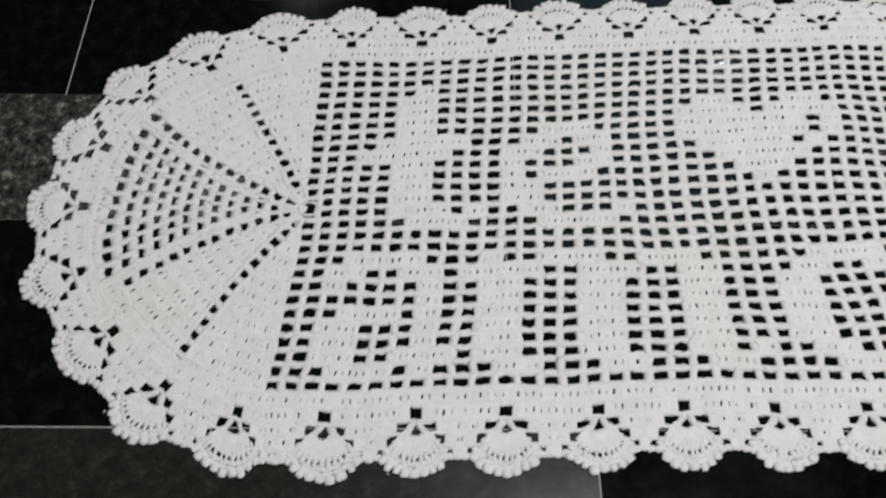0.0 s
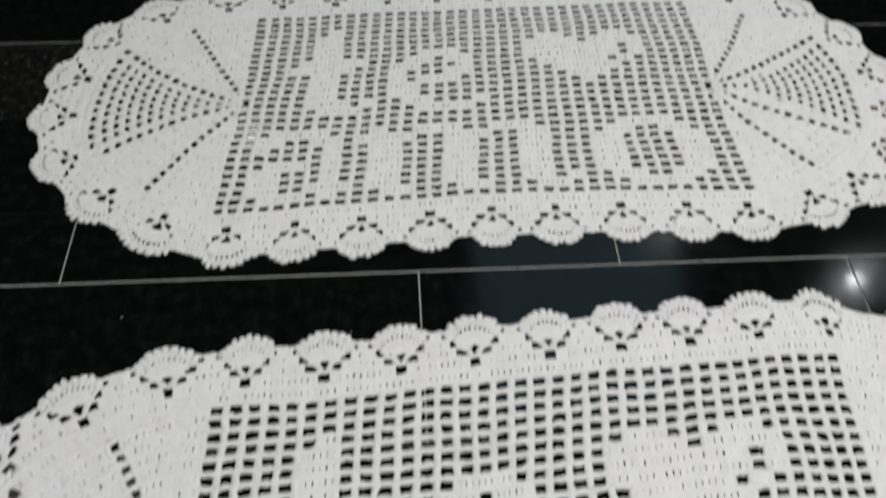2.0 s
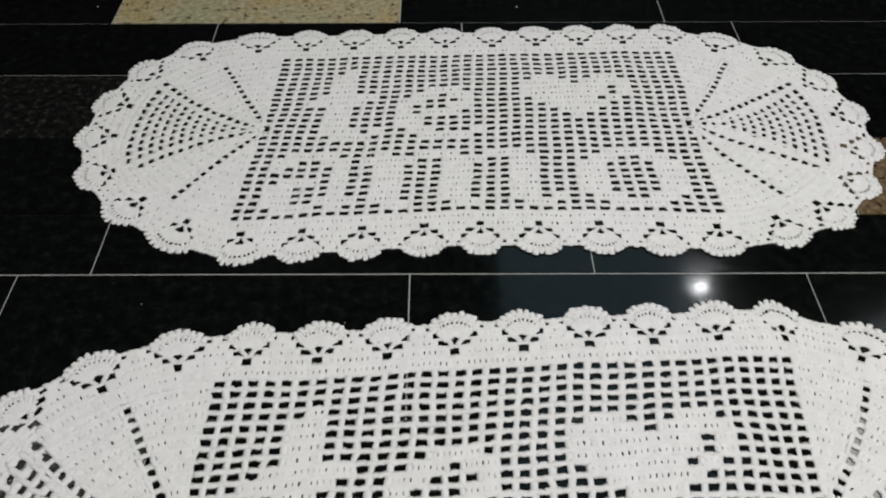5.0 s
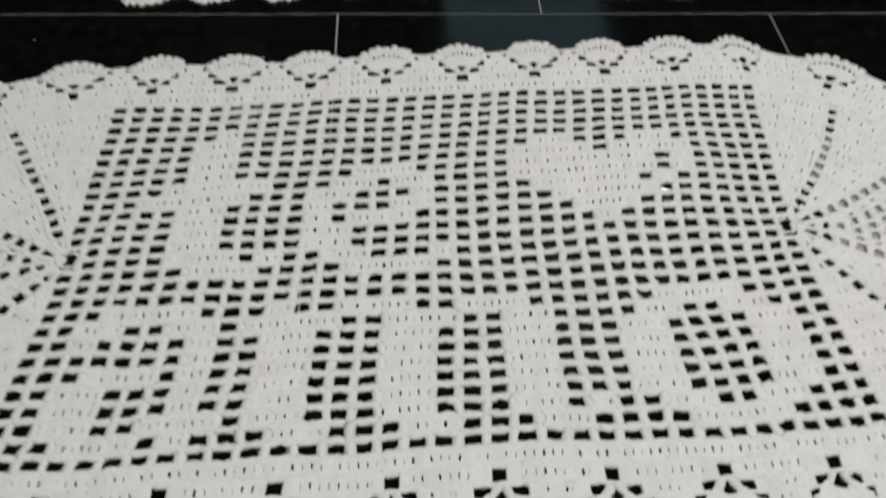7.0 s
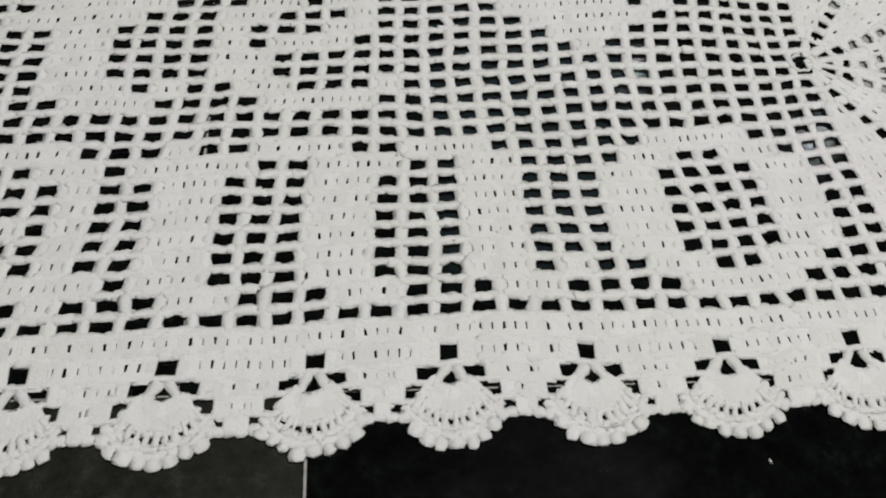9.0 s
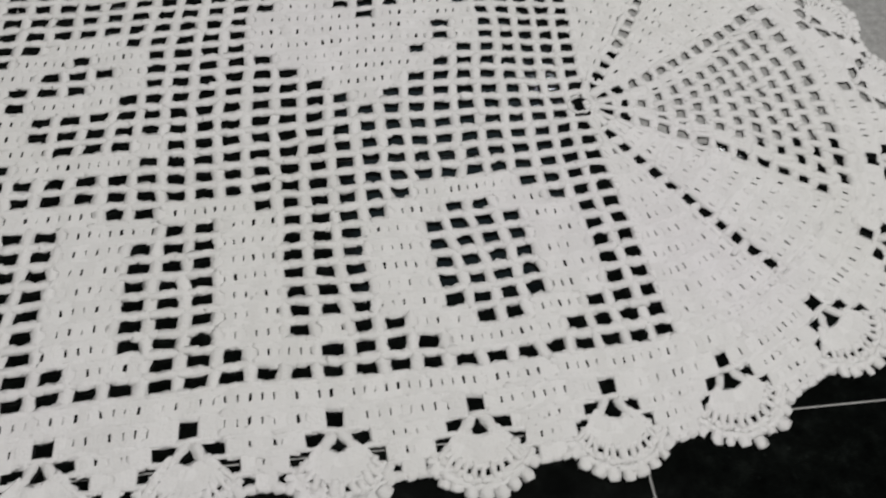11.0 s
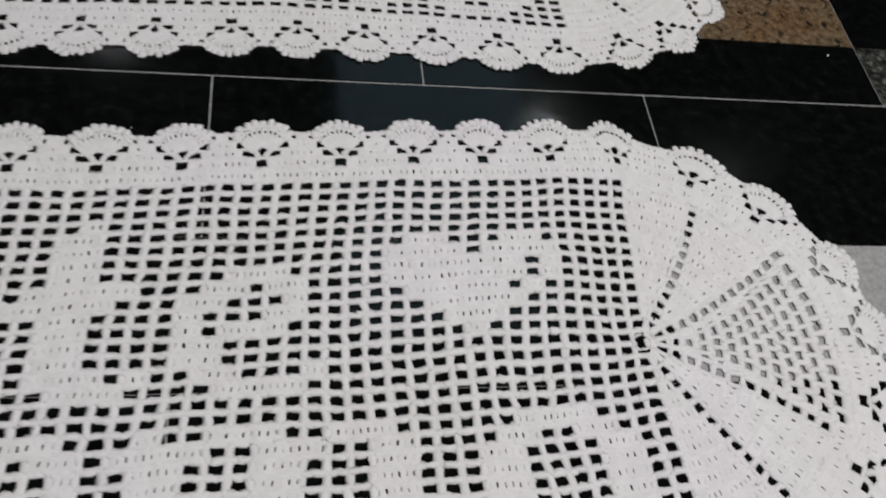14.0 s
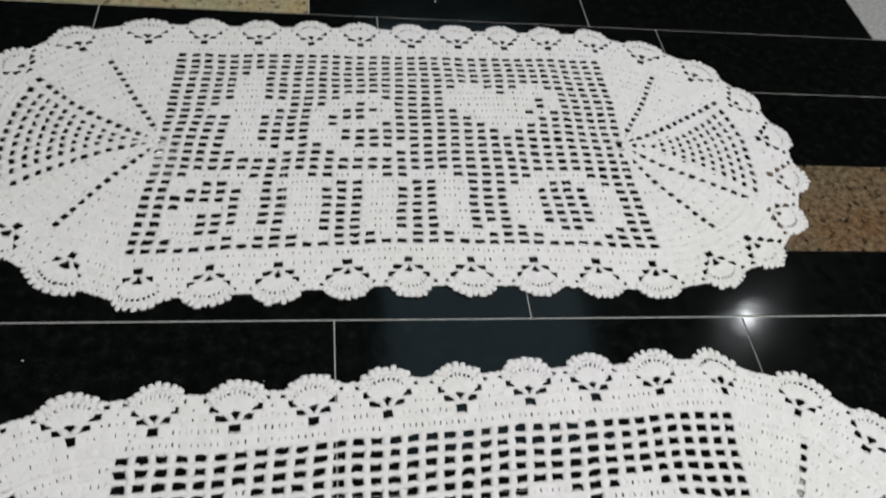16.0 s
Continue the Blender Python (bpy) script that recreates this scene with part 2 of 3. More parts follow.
class Stitches:
    """Collects stitches in the plan of an undistorted runner: place, heading, half-length, half-width, height."""

    def __init__(self, seed):
        self.rows, self.rng = {"post": [], "pad": [], "bar": [], "bead": []}, np.random.RandomState(seed)

    def add(self, kind, x, y, angle, half_long, half_wide, z=0.0010, half_high=0.0007):
        self.rows[kind].append((x, y, angle, half_long, half_wide, z, half_high))

    def mesh(self, name, warp):
        verts, faces4, faces3, base = [], [], [], 0
        for kind, (tv, tf) in (("post", POST), ("pad", PAD), ("bar", BAR), ("bead", BEAD)):
            if not self.rows[kind]:
                continue
            r = np.array(self.rows[kind])
            n = len(r)
            r[:, 2] += self.rng.normal(0, 0.09 if kind == "bar" else 0.05, n)
            r[:, 0:2] += self.rng.normal(0, 0.00024, (n, 2))
            r[:, 3:5] *= self.rng.uniform((0.95, 0.94 if kind == "post" else 0.86), (1.07, 1.15 if kind == "post" else 1.16), (n, 2))
            r[:, 5] += self.rng.normal(0, 0.00002 if kind in ("post", "pad") else 0.00005, n)
            along, across = tv[None, :, 0] * r[:, 3:4], tv[None, :, 1] * r[:, 4:5]
            c, s = np.cos(r[:, 2:3]), np.sin(r[:, 2:3])
            x, y = r[:, 0:1] + c * along - s * across, r[:, 1:2] + s * along + c * across
            z = r[:, 5:6] + tv[None, :, 2] * r[:, 6:7]
            fuzz = self.rng.normal(0, 1, (n, len(tv), 3)) * ((0.00012, 0.00016, 0.00001) if kind == "post" else (0.00022, 0.00028, 0.00001) if kind == "pad" else (0.00030, 0.00030, 0.00006))
            verts.append((np.stack([x, y, z], -1) + fuzz).reshape(-1, 3))
            quads = np.array([q for q in tf if q[3] >= 0])
            tris = np.array([q[:3] for q in tf if q[3] < 0])
            off = base + np.arange(n)[:, None, None] * len(tv)
            faces4.append((quads[None] + off).reshape(-1, 4))
            faces3.append((tris[None] + off).reshape(-1, 3))
            base += n * len(tv)
        v = warp(np.concatenate(verts))
        q, t = np.concatenate(faces4), np.concatenate(faces3)
        me = bpy.data.meshes.new(name)
        me.vertices.add(len(v))
        me.vertices.foreach_set("co", v.ravel().astype(np.float32))
        me.loops.add(q.size + t.size)
        me.loops.foreach_set("vertex_index", np.concatenate([q.ravel(), t.ravel()]).astype(np.int32))
        me.polygons.add(len(q) + len(t))
        starts = np.concatenate([np.arange(len(q)) * 4, q.size + np.arange(len(t)) * 3])
        me.polygons.foreach_set("loop_start", starts.astype(np.int32))
        me.update(calc_edges=True)
        me.validate()
        me.polygons.foreach_set("use_smooth", np.ones(len(me.polygons), bool))
        return me


def spline(u, n):
    """Weights of n even knots of a cubic B-spline over -1 to 1."""
    f = (np.clip(u, -1, 1) + 1) / 2 * (n - 3)
    i = np.minimum(f.astype(int), n - 4)
    f = f - i
    out = np.zeros((len(u), n))
    for k, b in enumerate(((1 - f) ** 3, 3 * f**3 - 6 * f**2 + 4, -3 * f**3 + 3 * f**2 + 3 * f + 1, f**3)):
        out[np.arange(len(u)), i + k] = b / 6
    return out


def cloth_warp(centre, pull, swell, seed):
    """Lie of the cloth, fitted to the camera's view: its centre, and how far it is pulled askew there (millimetres,
    from its lower left to its upper right).
    swell: for the left and the right end, how far the rim bulges (millimetres) at degrees from straight up, fitted
    likewise."""
    pull = np.array(pull) / 1000

    def warp(v):
        x, y = v[:, 0].copy(), v[:, 1].copy()
        for side, bulge in zip((-1, 1), swell):
            out = side * x - LX
            r = np.hypot(out, y) + 1e-9
            turn = np.degrees(np.arctan2(out, y))
            push = 0.001 * np.interp(turn, *zip(*bulge)) * np.clip((r - 0.125) / 0.02, 0, 1) * np.clip(out / 0.01, 0, 1)
            x += side * push * out / r
            y += push * y / r
        along = np.clip((x / LX + 1) / 2, 0, 1)
        for up, k in ((1, 0), (-1, -1)):
            edge = swell[0][k][1] * (1 - along) + swell[1][k][1] * along
            y += up * 0.001 * edge * np.clip((up * y - 0.125) / 0.02, 0, 1) * np.clip(1 - (abs(x) - LX) / 0.01, 0, 1)
        across = spline(x / LX, pull.shape[1])
        d = np.einsum("ni,nj,ijk->nk", spline(y / HY, pull.shape[0]), across, pull)
        eye = np.einsum("ni,nj,ijk->nk", spline(0 * y, pull.shape[0]), across, pull)
        hold = np.exp(-np.maximum(np.abs(x) - LX, 0) / 0.035)[:, None]
        d = d * hold + eye * (1 - hold)
        d[:, 0] += 0.0005 * np.sin(x * 61 + y * 33 + seed) + 0.0004 * np.sin(y * 90 - x * 20 + 2 * seed)
        d[:, 1] += 0.0005 * np.sin(x * 47 - y * 28 + 3 * seed) + 0.0004 * np.sin(x * 105 + seed)
        z = v[:, 2] + 0.0003 + 0.0003 * np.sin(x * 55 + seed) * np.sin(y * 70 + seed)
        return K * np.stack([x + d[:, 0] + centre[0], y + d[:, 1] + centre[1], z], -1)

    return warp


def rim(q, r):
    """Place and outward heading at q along the rim (clockwise from the upper left), r from the centre line."""
    q %= 4 * LX + 2 * math.pi * RR
    if q < 2 * LX:
        return -LX + q, r, math.pi / 2
    q -= 2 * LX
    if q < math.pi * RR:
        a = math.pi / 2 - q / RR
        r *= 1 - 0.006 * math.cos(a)
        return LX + r * math.cos(a), r * math.sin(a), a
    q -= math.pi * RR
    if q < 2 * LX:
        return LX - q, -r, -math.pi / 2
    a = -math.pi / 2 - (q - 2 * LX) / RR
    r *= 1 + 0.006 * math.cos(a)
    return -LX + r * math.cos(a), r * math.sin(a), a


# how far along the rim of each runner its shells sit
NEAR_SHELLS = np.array([0.0178, 0.0717, 0.1223, 0.1739, 0.2262, 0.2784, 0.3273, 0.3810, 0.4402, 0.5083, 0.5635, 0.6200, 0.669, 0.722, 0.775, 0.8318, 0.8953,
                        0.9542, 1.0090, 1.0613, 1.1119, 1.1611, 1.2127, 1.2646, 1.3174, 1.3790, 1.4352, 1.4898, 1.5438, 1.5960, 1.6458, 1.6960, 1.7480, 1.8058])
FAR_SHELLS = np.array([0.0194, 0.0736, 0.1273, 0.1782, 0.2313, 0.2814, 0.3321, 0.3843, 0.440, 0.4940, 0.553, 0.606, 0.659, 0.712, 0.765, 0.817, 0.8675,
                       0.9267, 0.9779, 1.0296, 1.0828, 1.1319, 1.1811, 1.2341, 1.2878, 1.3414, 1.4090, 1.4700, 1.5278, 1.5840, 1.6357, 1.6911, 1.7450, 1.8070])
RIM_LINES = (0.1322, 0.1427, 0.1530, 0.1605, 0.1682, 0.1742)


def filet_panel(seed):
    s = Stitches(seed)
    n_rows, n_cols = len(FILET), len(FILET[0])
    for i in range(n_rows + 1):
        y = EDGE_Y - i * CELL_H
        for j in range(3 * n_cols):
            x = -EDGE_X + (j + 0.5) * PITCH
            if abs(y) < 0.001 and abs(abs(x) - LX) < 0.0062:
                continue
            s.add("bead", x, y, 0, PITCH * 0.90, CELL_H * 0.272, 0.0010, 0.00056)
    for i, row in enumerate(FILET):
        y = EDGE_Y - (i + 0.5) * CELL_H
        for j in range(n_cols + 1):
            left, right = j == 0 or row[j - 1] == "#", j == n_cols or row[j] == "#"
            dense = left and right
            s.add("post" if dense else "bar", -EDGE_X + j * CELL_W, y, math.pi / 2, CELL_H * (0.64 if dense else 0.60), PITCH * (0.98 if dense else 0.71), 0.00115 if dense else 0.0009, 0.00042 if dense else 0.00062)
            if j < n_cols and row[j] == "#" and not (i in (13, 14) and j in (0, n_cols - 1)):
                for k in (1, 2):
                    s.add("post", -EDGE_X + j * CELL_W + k * PITCH, y, math.pi / 2, CELL_H * 0.64, PITCH * 0.98, 0.00115, 0.00042)
    for side in (-1, 1):
        for k in range(12):
            a = 2 * math.pi * k / 12
            s.add("bead", side * LX + 0.0071 * math.cos(a), 0.0055 * math.sin(a), a + math.pi / 2, 0.0022, 0.0011, 0.0012, 0.0008)
    return s


RING = 0.0098


def end_fan(seed, side, lines):
    """Half-round end, worked in rings about the eye at the end of the filet panel; angles from straight up.
    lines: where each of the four lines of holes lies near the eye and near the rim, in degrees."""
    s = Stitches(seed)
    outer = [radians(b) for a, b in lines]
    middle = (outer[1] + outer[2]) / 2

    def hole_angles(r):
        f = min(1.1, max(-0.2, (r - 0.040) / 0.090))
        return [radians(a + (b - a) * f) for a, b in lines]

    def bow(a):
        """Rounds run nearly straight between the lines of holes."""
        ends = [0.0] + outer + [math.pi]
        k = max(i for i in range(5) if a >= ends[i] - 1e-6)
        half = (ends[k + 1] - ends[k]) / 2
        f = math.cos(half) / math.cos(a - ends[k] - half)
        wide = min(1, max(0, 1 - (abs(math.degrees(a) - 89) - 32) / 9))
        return 1 + 0.03 * wide - (0.3 if k == 2 else 0.25) * (1 - f)

    def put(kind, r, a, turn, long, wide, *rest):
        r = r * bow(a)
        s.add(kind, side * (LX + r * math.sin(a)), r * math.cos(a), turn - side * a, long, wide, *rest)

    def net_reach(k, r):
        """Half the angle that the net takes in ring k: one hole more in each ring."""
        return (k - 2) * (0.0076 + 0.00037 * (k - 3)) / r / 2

    for k in range(1, 15):
        r0 = k * RING
        start = math.asin(min(1, (EDGE_X - LX + 0.0003) / r0))
        n = max(3, round(r0 * (math.pi - 2 * start) / PITCH))
        for j in range(n):
            a = start + (math.pi - 2 * start) * (j + 0.5) / n
            net = 3 <= k and abs(a - middle) < net_reach(k, r0)
            if k == 14 and abs(a - radians(90)) > radians(36):
                continue
            put("bead", r0, a, 0, PITCH * 0.88, RING * (0.365 if net else 0.28 if k > 2 else 0.20), 0.0010, 0.0006)
        if k == 14:
            reach = net_reach(13, 13.5 * RING) + 0.1
            n = round(2 * reach * r0 / PITCH)
            for j in range(n + 1):
                put("post", r0 + 0.0028, middle - reach + 2 * reach * j / n, math.pi / 2, 0.0044, PITCH * 1.04, 0.00115, 0.00042)
            break
        r = r0 + RING / 2
        start = math.asin(min(1, (EDGE_X - LX + 0.0008) / r))
        half = min(0.0032, 0.26 * r * radians(28))
        n = max(4, round(r * (math.pi - 2 * start) / PITCH))
        holes = hole_angles(r)
        spots, open_lines = [], holes if k < 13 else (holes[0], holes[1], holes[3])
        reach = net_reach(k, r) if k > 2 else 0
        for j in range(n):
            a = start + (math.pi - 2 * start) * (j + 0.5) / n
            if abs(a - middle) < reach + 0.0012 / r or min(abs(a - h) for h in open_lines) * r < half + PITCH * 0.40:
                continue
            spots.append((a, 1.04))
        for h in open_lines:
            spots += [(h - (half + PITCH * 0.3) / r, 0.55), (h + (half + PITCH * 0.3) / r, 0.55)]
        if k > 2:
            m = k - 2
            pitch = 2 * reach * r / m
            spots += [(middle + reach * (2 * j / m - 1), 0.5 * pitch * 0.50 / PITCH) for j in range(m + 1)]
        for a, wide in spots:
            dense = wide == 1.04
            short = k == 13 and abs(a - radians(90)) > radians(36)
            put("post" if dense else "bar", r - (0.0022 if short else 0), a, math.pi / 2, RING * (0.40 if short else 0.62), PITCH * wide, 0.00115 if dense else 0.0010, 0.00042 if dense else 0.0007)
    return s


def nearest_scallop(q, shells):
    total = 4 * LX + 2 * math.pi * RR
    d = (q - shells + total / 2) % total - total / 2
    return d[np.argmin(abs(d))]


CUTS = (0, 3.4, 11.8, 16.8, 21.6, 0)  # half-width of the opening in each round at a shell, millimetres


def border(seed, shells):
    """Four rounds of treble stitches round the whole runner, with the openings of the trefoils."""
    s = Stitches(seed)
    total = 4 * LX + 2 * math.pi * RR
    n = round(total / PITCH)
    for j in range(n):
        for i, r in enumerate(RIM_LINES):
            q = (j + 0.5 * (i % 2)) * total / n
            a = abs(nearest_scallop(q, shells)) * 1000
            x, y, h = rim(q, r)
            shared = i == 0 and (abs(x) < EDGE_X or abs(y) < 0.58 * r)
            if shared or a < (0, 0, 0, 5.5, 11.0, 17.0)[i]:
                continue
            strand = a < CUTS[i]
            s.add("bead", x, y, h + math.pi / 2, PITCH * (0.88 if i < 5 else 0.66), CELL_H * (0.30 if i < 2 else 0.14 if strand else 0.25) * (1.2 if i in (1, 2) and a < 4.4 else 1), 0.0010, 0.0006)
        for i in range(5):
            r = (RIM_LINES[i] + RIM_LINES[i + 1]) / 2
            q = j * total / n
            from_shell = nearest_scallop(q, shells)
            a, wide = abs(from_shell) * 1000, PITCH * 1000
            trimmed = CUTS[i] > 0 and a - wide < CUTS[i]
            if trimmed and a >= CUTS[i]:
                low, high = CUTS[i], a + wide
                q += math.copysign((low + high) / 2 - a, from_shell) / 1000
                wide = (high - low) / 2
            x, y, h = rim(q, r)
            netted = i == 0 and abs(x) > LX and abs(y) < 0.58 * r
            if netted or a < CUTS[i]:
                continue
            s.add("pad" if trimmed else "post", x, y, h, (RIM_LINES[i + 1] - RIM_LINES[i]) * 0.64, wide / 1000, 0.00115, 0.00042)
    return s


def scallop(seed, q0, broad):
    """Fan-shaped shell below a trefoil: struts round its openings, dense rays, a ring of slits and a knobbly edge.
    broad: its width against the usual, where its neighbours stand further off."""
    s = Stitches(seed)
    apex = 0.1532
    reach = radians(43)

    def at(u, w):
        q = q0
        for _ in range(6):
            on_rim = q % (4 * LX + 2 * math.pi * RR)
            curved = 2 * LX < on_rim < 2 * LX + math.pi * RR or on_rim > 4 * LX + math.pi * RR
            q += broad * u / 6 * (RR / (apex + w) if curved else 1.0)
        return rim(q, apex + w)

    def put(kind, a, rho, long, wide, z=0.0011, high=0.0008, turn=0.0):
        rho *= 1 - 0.14 * (a / reach) ** 2 * min(1, rho / 0.02)
        x, y, h = at(rho * math.sin(a), rho * math.cos(a))
        s.add(kind, x, y, h - a + turn, long, wide, z, high)

    def strut(u0, w0, u1, w1, wide, z=0.0012):
        a = math.atan2(u1 - u0, w1 - w0)
        x, y, h = at((u0 + u1) / 2, (w0 + w1) / 2)
        s.add("bar", x, y, h - a, math.hypot(u1 - u0, w1 - w0) * 0.56, wide, z, 0.0007)

    for side in (-1, 1):
        strut(side * 0.0016, 0.0006, side * 0.0070, 0.0094, 0.0024, 0.0009)
    for count, r0, r1 in ((7, 0.0092, 0.0156), (11, 0.0134, 0.0210)):
        step = 2 * reach / (count - 1)
        for k in range(count):
            put("pad", -reach + k * step, (r0 + r1) / 2, (r1 - r0) * 0.60, step * (r0 + r1) / 2 * (0.6 if k in (0, count - 1) else 1.3), 0.0011, 0.00055)
    count, slack = 11, s.rng.uniform(0.8, 1.2)
    step = 2 * reach / (count - 1)
    for k in range(count):
        put("bar", -reach + k * step, 0.0230, 0.0036, step * 0.0228 * min(0.56, 0.41 * slack * s.rng.uniform(0.82, 1.25)), 0.0011, 0.0007)
    for n, rho, wide in ((18, 0.0206, 0.0016), (18, 0.0262, 0.0019), (18, 0.0290, 0.0022)):
        for k in range(n):
            put("bead", -reach + 2 * reach * k / (n - 1), rho, 2.6 * rho * reach / n, wide, 0.0011, 0.00050, math.pi / 2)
    n = 9
    for k in range(n):
        put("bead", 1.04 * (-reach + 2 * reach * (k + 0.5) / n), 0.0315 + s.rng.normal(0, 0.0006), 0.0030, 0.0034 * s.rng.uniform(0.8, 1.1), 0.0011, 0.0006)
    return s


def runner(label, seed, centre, shells, lines, swell, pull):
    warp = cloth_warp(centre, pull, swell, seed)
    ob = thing("crochet_runner", label, "table runner", "crocheted runners on the floor")
    tagged(part("filet_panel", filet_panel(seed).mesh("filet_panel", warp), COTTON, ob, "openwork panel with the words te amo and a heart"), kind="stuff")
    for side in (-1, 1):
        tagged(part("end_fan", end_fan(seed + 1 + side, side, lines[side > 0]).mesh("end_fan", warp), COTTON, ob, "half-round end with radiating lines of holes"), kind="stuff")
    total = 4 * LX + 2 * math.pi * RR
    gaps = (np.roll(shells, -1) - shells) % total
    broad = np.clip(((gaps + np.roll(gaps, 1)) / 2 / 0.0525) ** 1.6, 0.92, 1.4)
    tagged(part("border_band", border(seed + 5, shells).mesh("border_band", warp), COTTON, ob, "dense border with trefoil openings"), kind="stuff")
    for k, q in enumerate(shells):
        tagged(part("scallop", scallop(seed + 10 + k, q, broad[k]).mesh("scallop", warp), COTTON, ob), kind="stuff")
    return ob


runner("white crocheted cotton runner reading te amo, spread on the floor", 3, (0.1328, 0.3221), NEAR_SHELLS,
       (((30.2, 30.2), (66.5, 57), (110, 118), (143.5, 146.5)), ((35.5, 31.5), (66.5, 60.3), (112.5, 119.3), (149, 146))),
       (((0, -1.2), (12, -2), (34, 2), (53, 7.5), (72, 7.5), (90, 4.5), (109, 3.5), (129, -2), (149, -1), (180, -2.6)), ((0, 1), (15, 0), (45, 4), (70, 9), (87, 5), (110, 4), (127, 3), (148, -1.5), (170, -0.8), (180, -0.6))),
       (((-14.4, -4.9), (-26.4, -3.9), (-24.9, 0.5), (-16.9, -6.8), (-10.5, -12.5), (-3.3, -11.3), (9.8, -5.0), (7.0, 13.4)),
        ((0.6, -2.6), (-13.4, -16.4), (-12.7, -11.5), (-8.7, -5.0), (-1.7, 4.2), (7.5, 0.4), (3.9, 2.4), (-10.7, 24.7)),
        ((10.8, -2.0), (0.4, -7.3), (-4.4, -7.2), (-4.0, -2.6), (1.3, -7.7), (-9.7, -3.0), (-9.3, 8.7), (-16.7, 25.0)),
        ((20.8, -14.7), (-0.5, -17.7), (-0.5, -3.8), (3.2, -6.9), (-6.6, 6.6), (8.6, 18.3), (-1.6, 5.8), (-28.7, -3.0)),
        ((17.6, -14.2), (4.8, -9.6), (8.2, -7.5), (7.0, 4.7), (6.3, 4.5), (11.4, 4.0), (7.1, 18.5), (-20.6, -2.9)),
        ((-1.8, -4.1), (-9.0, -3.3), (-3.1, -11.8), (21.5, -4.2), (35.8, 14.1), (22.4, 27.6), (27.0, 24.1), (15.0, 4.9))))
runner("white crocheted cotton runner reading te amo, lying beyond its twin", 60, (0.1260, 0.7537), FAR_SHELLS,
       (((30.5, 29), (67.5, 57), (108.5, 117.5), (143.5, 145.5)), ((31, 30.3), (64, 60), (124, 121), (153.5, 148))),
       (((0, -0.5), (12, -4), (35, 5), (55, 7.5), (75, 3.5), (94, 2), (115, 1), (136, -6), (159, -6), (180, -1)), ((0, -0.5), (23, -4), (46, 4), (70, 5), (90, 3), (110, 2), (142, 2), (161, -3), (180, -1))),
       (((-16.1, -17.7), (-22.3, -5.6), (-16.4, 8.5), (-12.5, 20.0), (-2.9, 15.0), (7.7, 1.5), (9.7, -8.4)),
        ((6.0, -5.6), (-7.3, -10.7), (-11.0, -0.2), (-7.2, 8.3), (-2.1, 7.5), (1.5, 5.2), (-2.2, 0.7)),
        ((12.8, 5.8), (-1.8, -6.7), (-7.6, -6.0), (0.1, 0.0), (-1.1, 1.6), (-6.3, 2.9), (-8.3, 1.7)),
        ((12.8, -5.0), (8.8, -8.9), (4.2, 0.3), (0.6, 3.7), (6.5, 12.4), (5.7, 9.2), (-5.1, 1.2)),
        ((13.6, -15.3), (11.1, -12.6), (8.9, -5.1), (4.9, -0.6), (7.6, 4.9), (2.0, 10.2), (-9.2, 8.3)),
        ((8.3, -17.8), (4.8, -9.3), (7.5, -5.5), (9.5, -3.8), (4.7, -2.8), (-5.4, 4.5), (-15.7, 14.0))))


def lint(seed, count):
    """Bits of cotton fluff on the floor about the runners."""
    s = Stitches(seed)
    for x, y, turn, size in s.rng.uniform((-0.5, -0.05, 0, 0.00025), (0.95, 1.2, math.pi, 0.0006), (count, 4)):
        s.add("bead", x, y, turn, size * s.rng.uniform(1, 3), size, 0.0003, 0.0002)
    return s


fluff = new("lint", lint(91, 60).mesh("lint", lambda v: K * v))
fluff.data.materials.append(COTTON)
tagged(fluff, "tiny specks of white cotton lint on black granite", "lint", kind="stuff")


# ---- floor tiles ----
JOINT = 0.0016


def tile(bm, x0, x1, low, high):
    """One granite strip between two joint lines (height at x = 0, slope and half the joint), with a small chamfer."""
    c, depth = 0.0003, 0.010
    ring = []
    for inset, z in ((0, -depth), (0, -0.0003), (c, 0.0)):
        pts = []
        for x, (y, k, g), sx, sy in ((x0, low, 1, 1), (x1, low, -1, 1), (x1, high, -1, -1), (x0, high, 1, -1)):
            px = x + sx * (JOINT * 0.36 + inset)
            pts.append(bm.verts.new((K * px, K * (y + k * x + sy * (g + inset)), K * z)))
        ring.append(pts)
    for a, b in zip(ring, ring[1:]):
        for i in range(4):
            bm.faces.new((a[i], a[(i + 1) % 4], b[(i + 1) % 4], b[i]))
    bm.faces.new(ring[-1])
    bm.faces.new(ring[0][::-1])


LINES = [(-2.165 + 0.109 * k, 0) for k in range(15)] + [(-0.53, 0), (-0.42, 0), (-0.31, 0), (-0.20, 0), (-0.09, 0), (0.05, 0), (0.159, 0), (0.302, 0.001), (0.410, 0.001), (0.5535, 0.0052), (0.6255, 0.005),
         (0.7370, 0.0055), (0.8460, 0.0105), (0.9515, 0.0145), (1.105, 0.0145), (1.190, 0.0145), (1.28, 0.0145), (1.39, 0.0145), (1.50, 0.0145)] + [(1.61 + 0.1085 * k, 0.0145 - 0.0007 * k) for k in range(21)] + [(4.160, 0)]
FIRST = 15  # the rows before it are out of sight
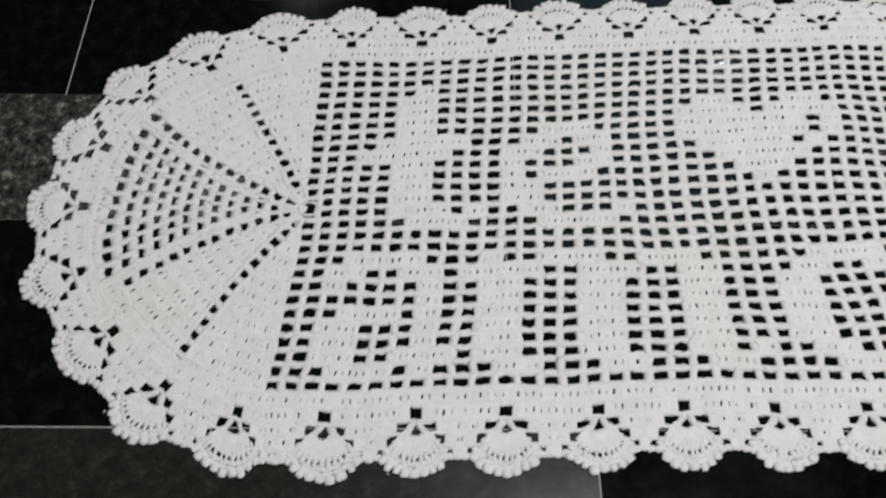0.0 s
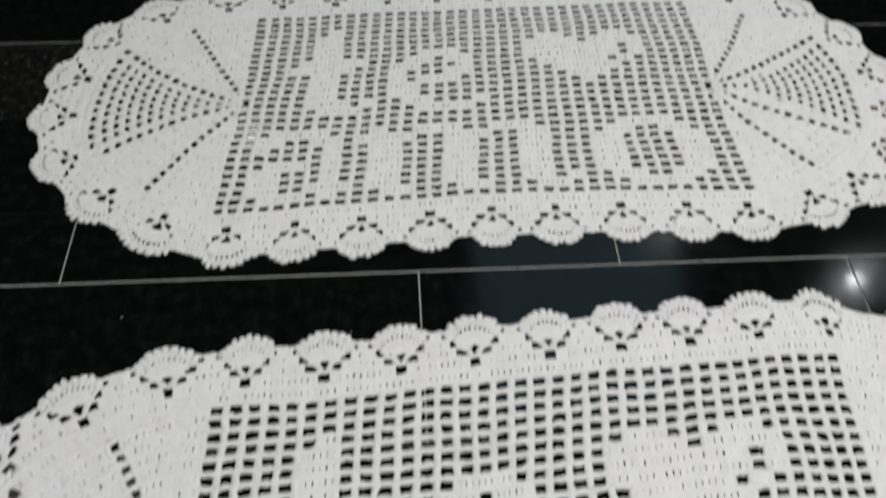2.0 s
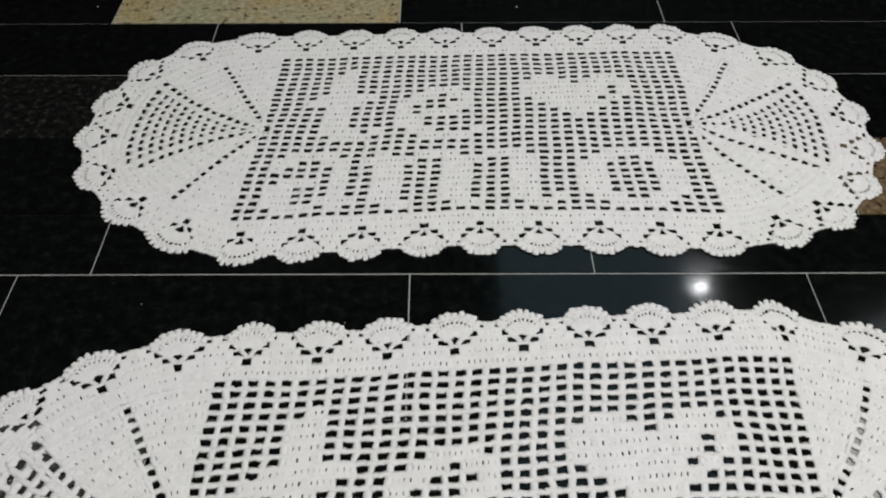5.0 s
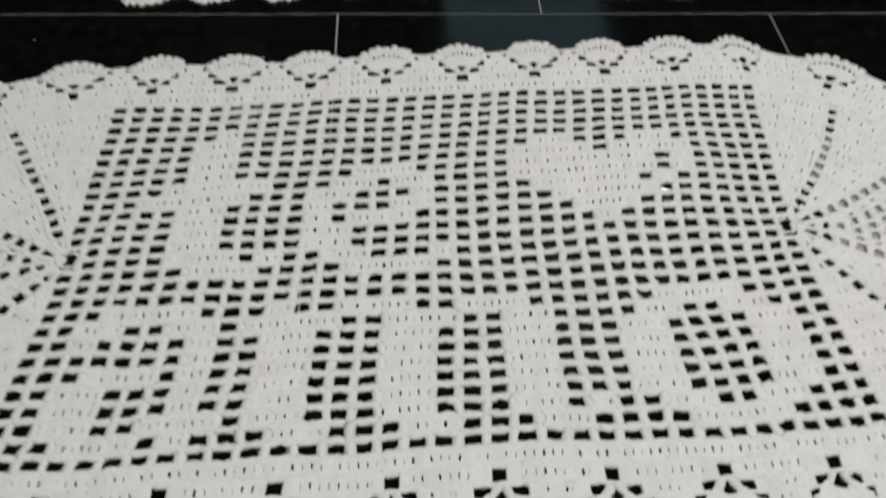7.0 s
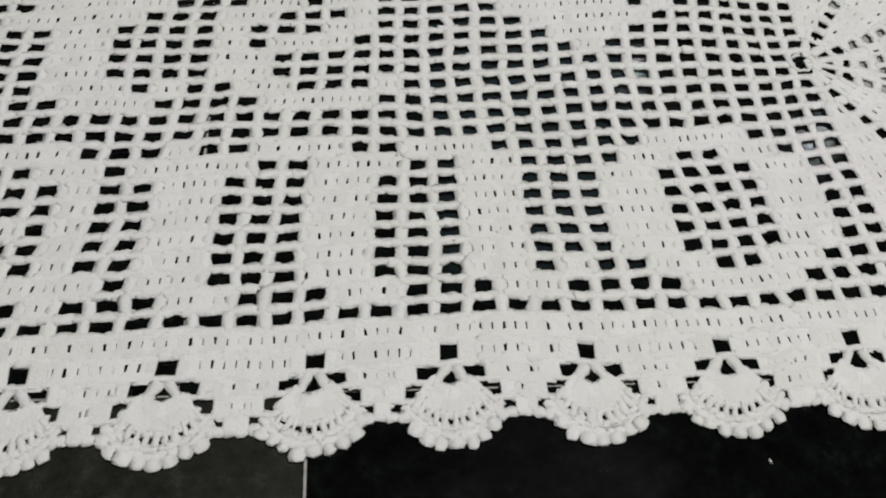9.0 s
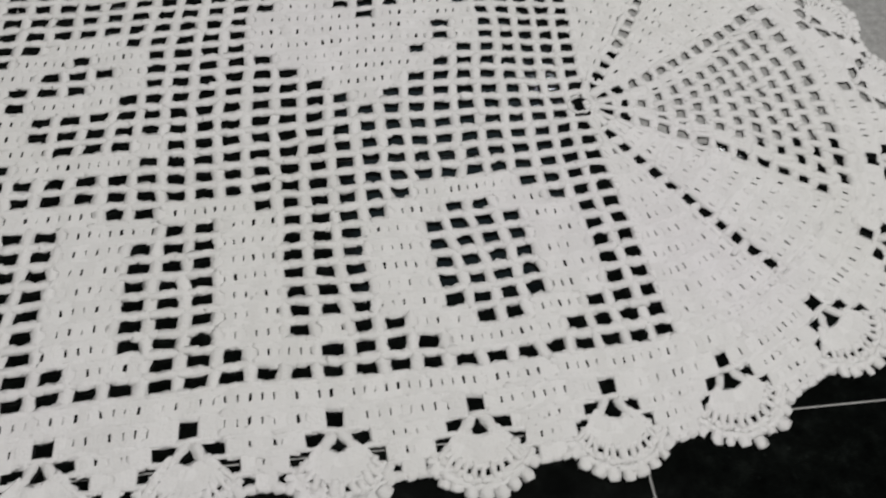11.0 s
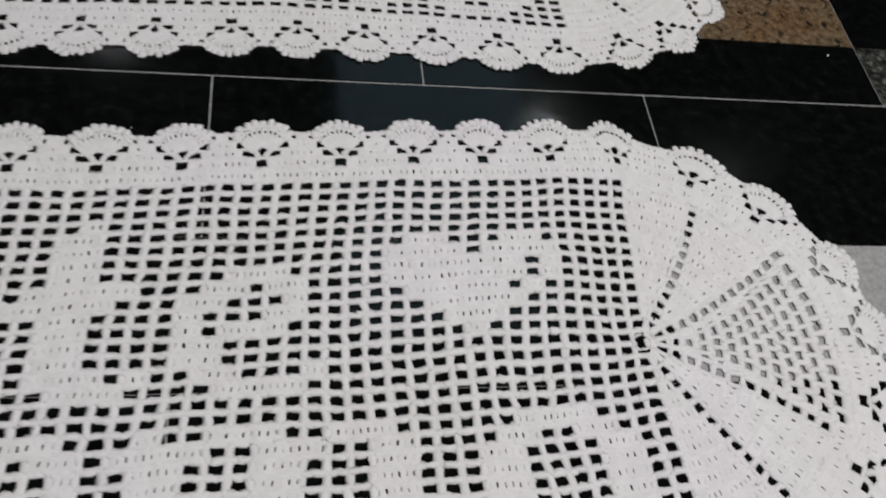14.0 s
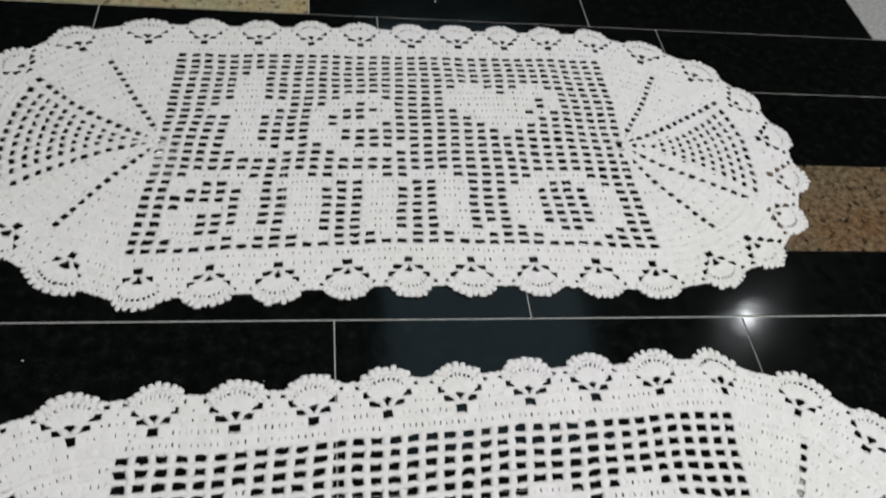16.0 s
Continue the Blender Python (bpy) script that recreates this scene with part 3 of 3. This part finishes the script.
# joints along the strips that show, by the strip's lower line, and the strips that are not black
SEEN = {5: (-0.52, 0.098, 0.3257), 6: (-0.40, 0.05, 0.62), 7: (-0.62, -0.12, 0.372, 0.79), 8: (-0.268, 0.0615, 0.399), 9: (-0.2075, 0.2185, 0.6215, 0.9), 10: (-0.36, 0.02, 0.47, 0.6215),
        11: (-0.60, -0.10, 0.36, 0.74), 12: (-0.170, 0.114, 0.433, 0.80), 13: (-0.294, 0.0413, 0.354, 0.711, 1.0)}
SPECIAL = {(5, -0.52): ASH, (7, -0.62): CHARCOAL, (7, 0.372): GREY, (9, 0.6215): CHARCOAL, (10, 0.47): BROWN, (11, -0.60): SLATE, (13, -0.294): BEIGE, (13, 0.711): GREY}
STONE_LABELS = {"charcoal_granite": "flecked charcoal granite strip", "dark_flecked_granite": "dark flecked granite strip", "ash_black_granite": "ash-black granite strip",
                "grey_granite": "pale grey granite strip", "brown_granite": "speckled brown granite strip", "beige_granite": "beige granite strip with dark crystals"}
lay = random.Random(5)
TIGHT = (7, 8, 10, 11)
ROWS_OF_TILES = [(y, k, 0.0003 if i - FIRST in TIGHT else JOINT * (0.3 if i - FIRST == 6 else 0.5)) for i, (y, k) in enumerate(LINES)]
WEST, EAST = X0 / K + 0.003, X1 / K - 0.003
rest = bmesh.new()
for i, (low, high) in enumerate(zip(ROWS_OF_TILES, ROWS_OF_TILES[1:]), -FIRST):
    xs = list(SEEN.get(i, (lay.uniform(-0.1, 0.2),)))
    while xs[0] > WEST:
        xs.insert(0, max(WEST, xs[0] - lay.uniform(0.28, 0.46)))
    while xs[-1] < EAST:
        xs.append(min(EAST, xs[-1] + lay.uniform(0.28, 0.46)))
    for a, b in zip(xs, xs[1:]):
        if b - a < 0.02:
            continue
        if 0 <= i < 18 and a < 1.4 and b > -1.1:
            bm = bmesh.new()
            tile(bm, a, b, low, high)
            stone = SPECIAL.get((i, a), BLACK)
            part("tile", bm, stone, floor, STONE_LABELS.get(stone.name, ""))
        else:
            tile(rest, a, b, low, high)
tagged(part("floor_tiles", rest, BLACK, floor, "black granite strips in the rest of the room"), kind="stuff")
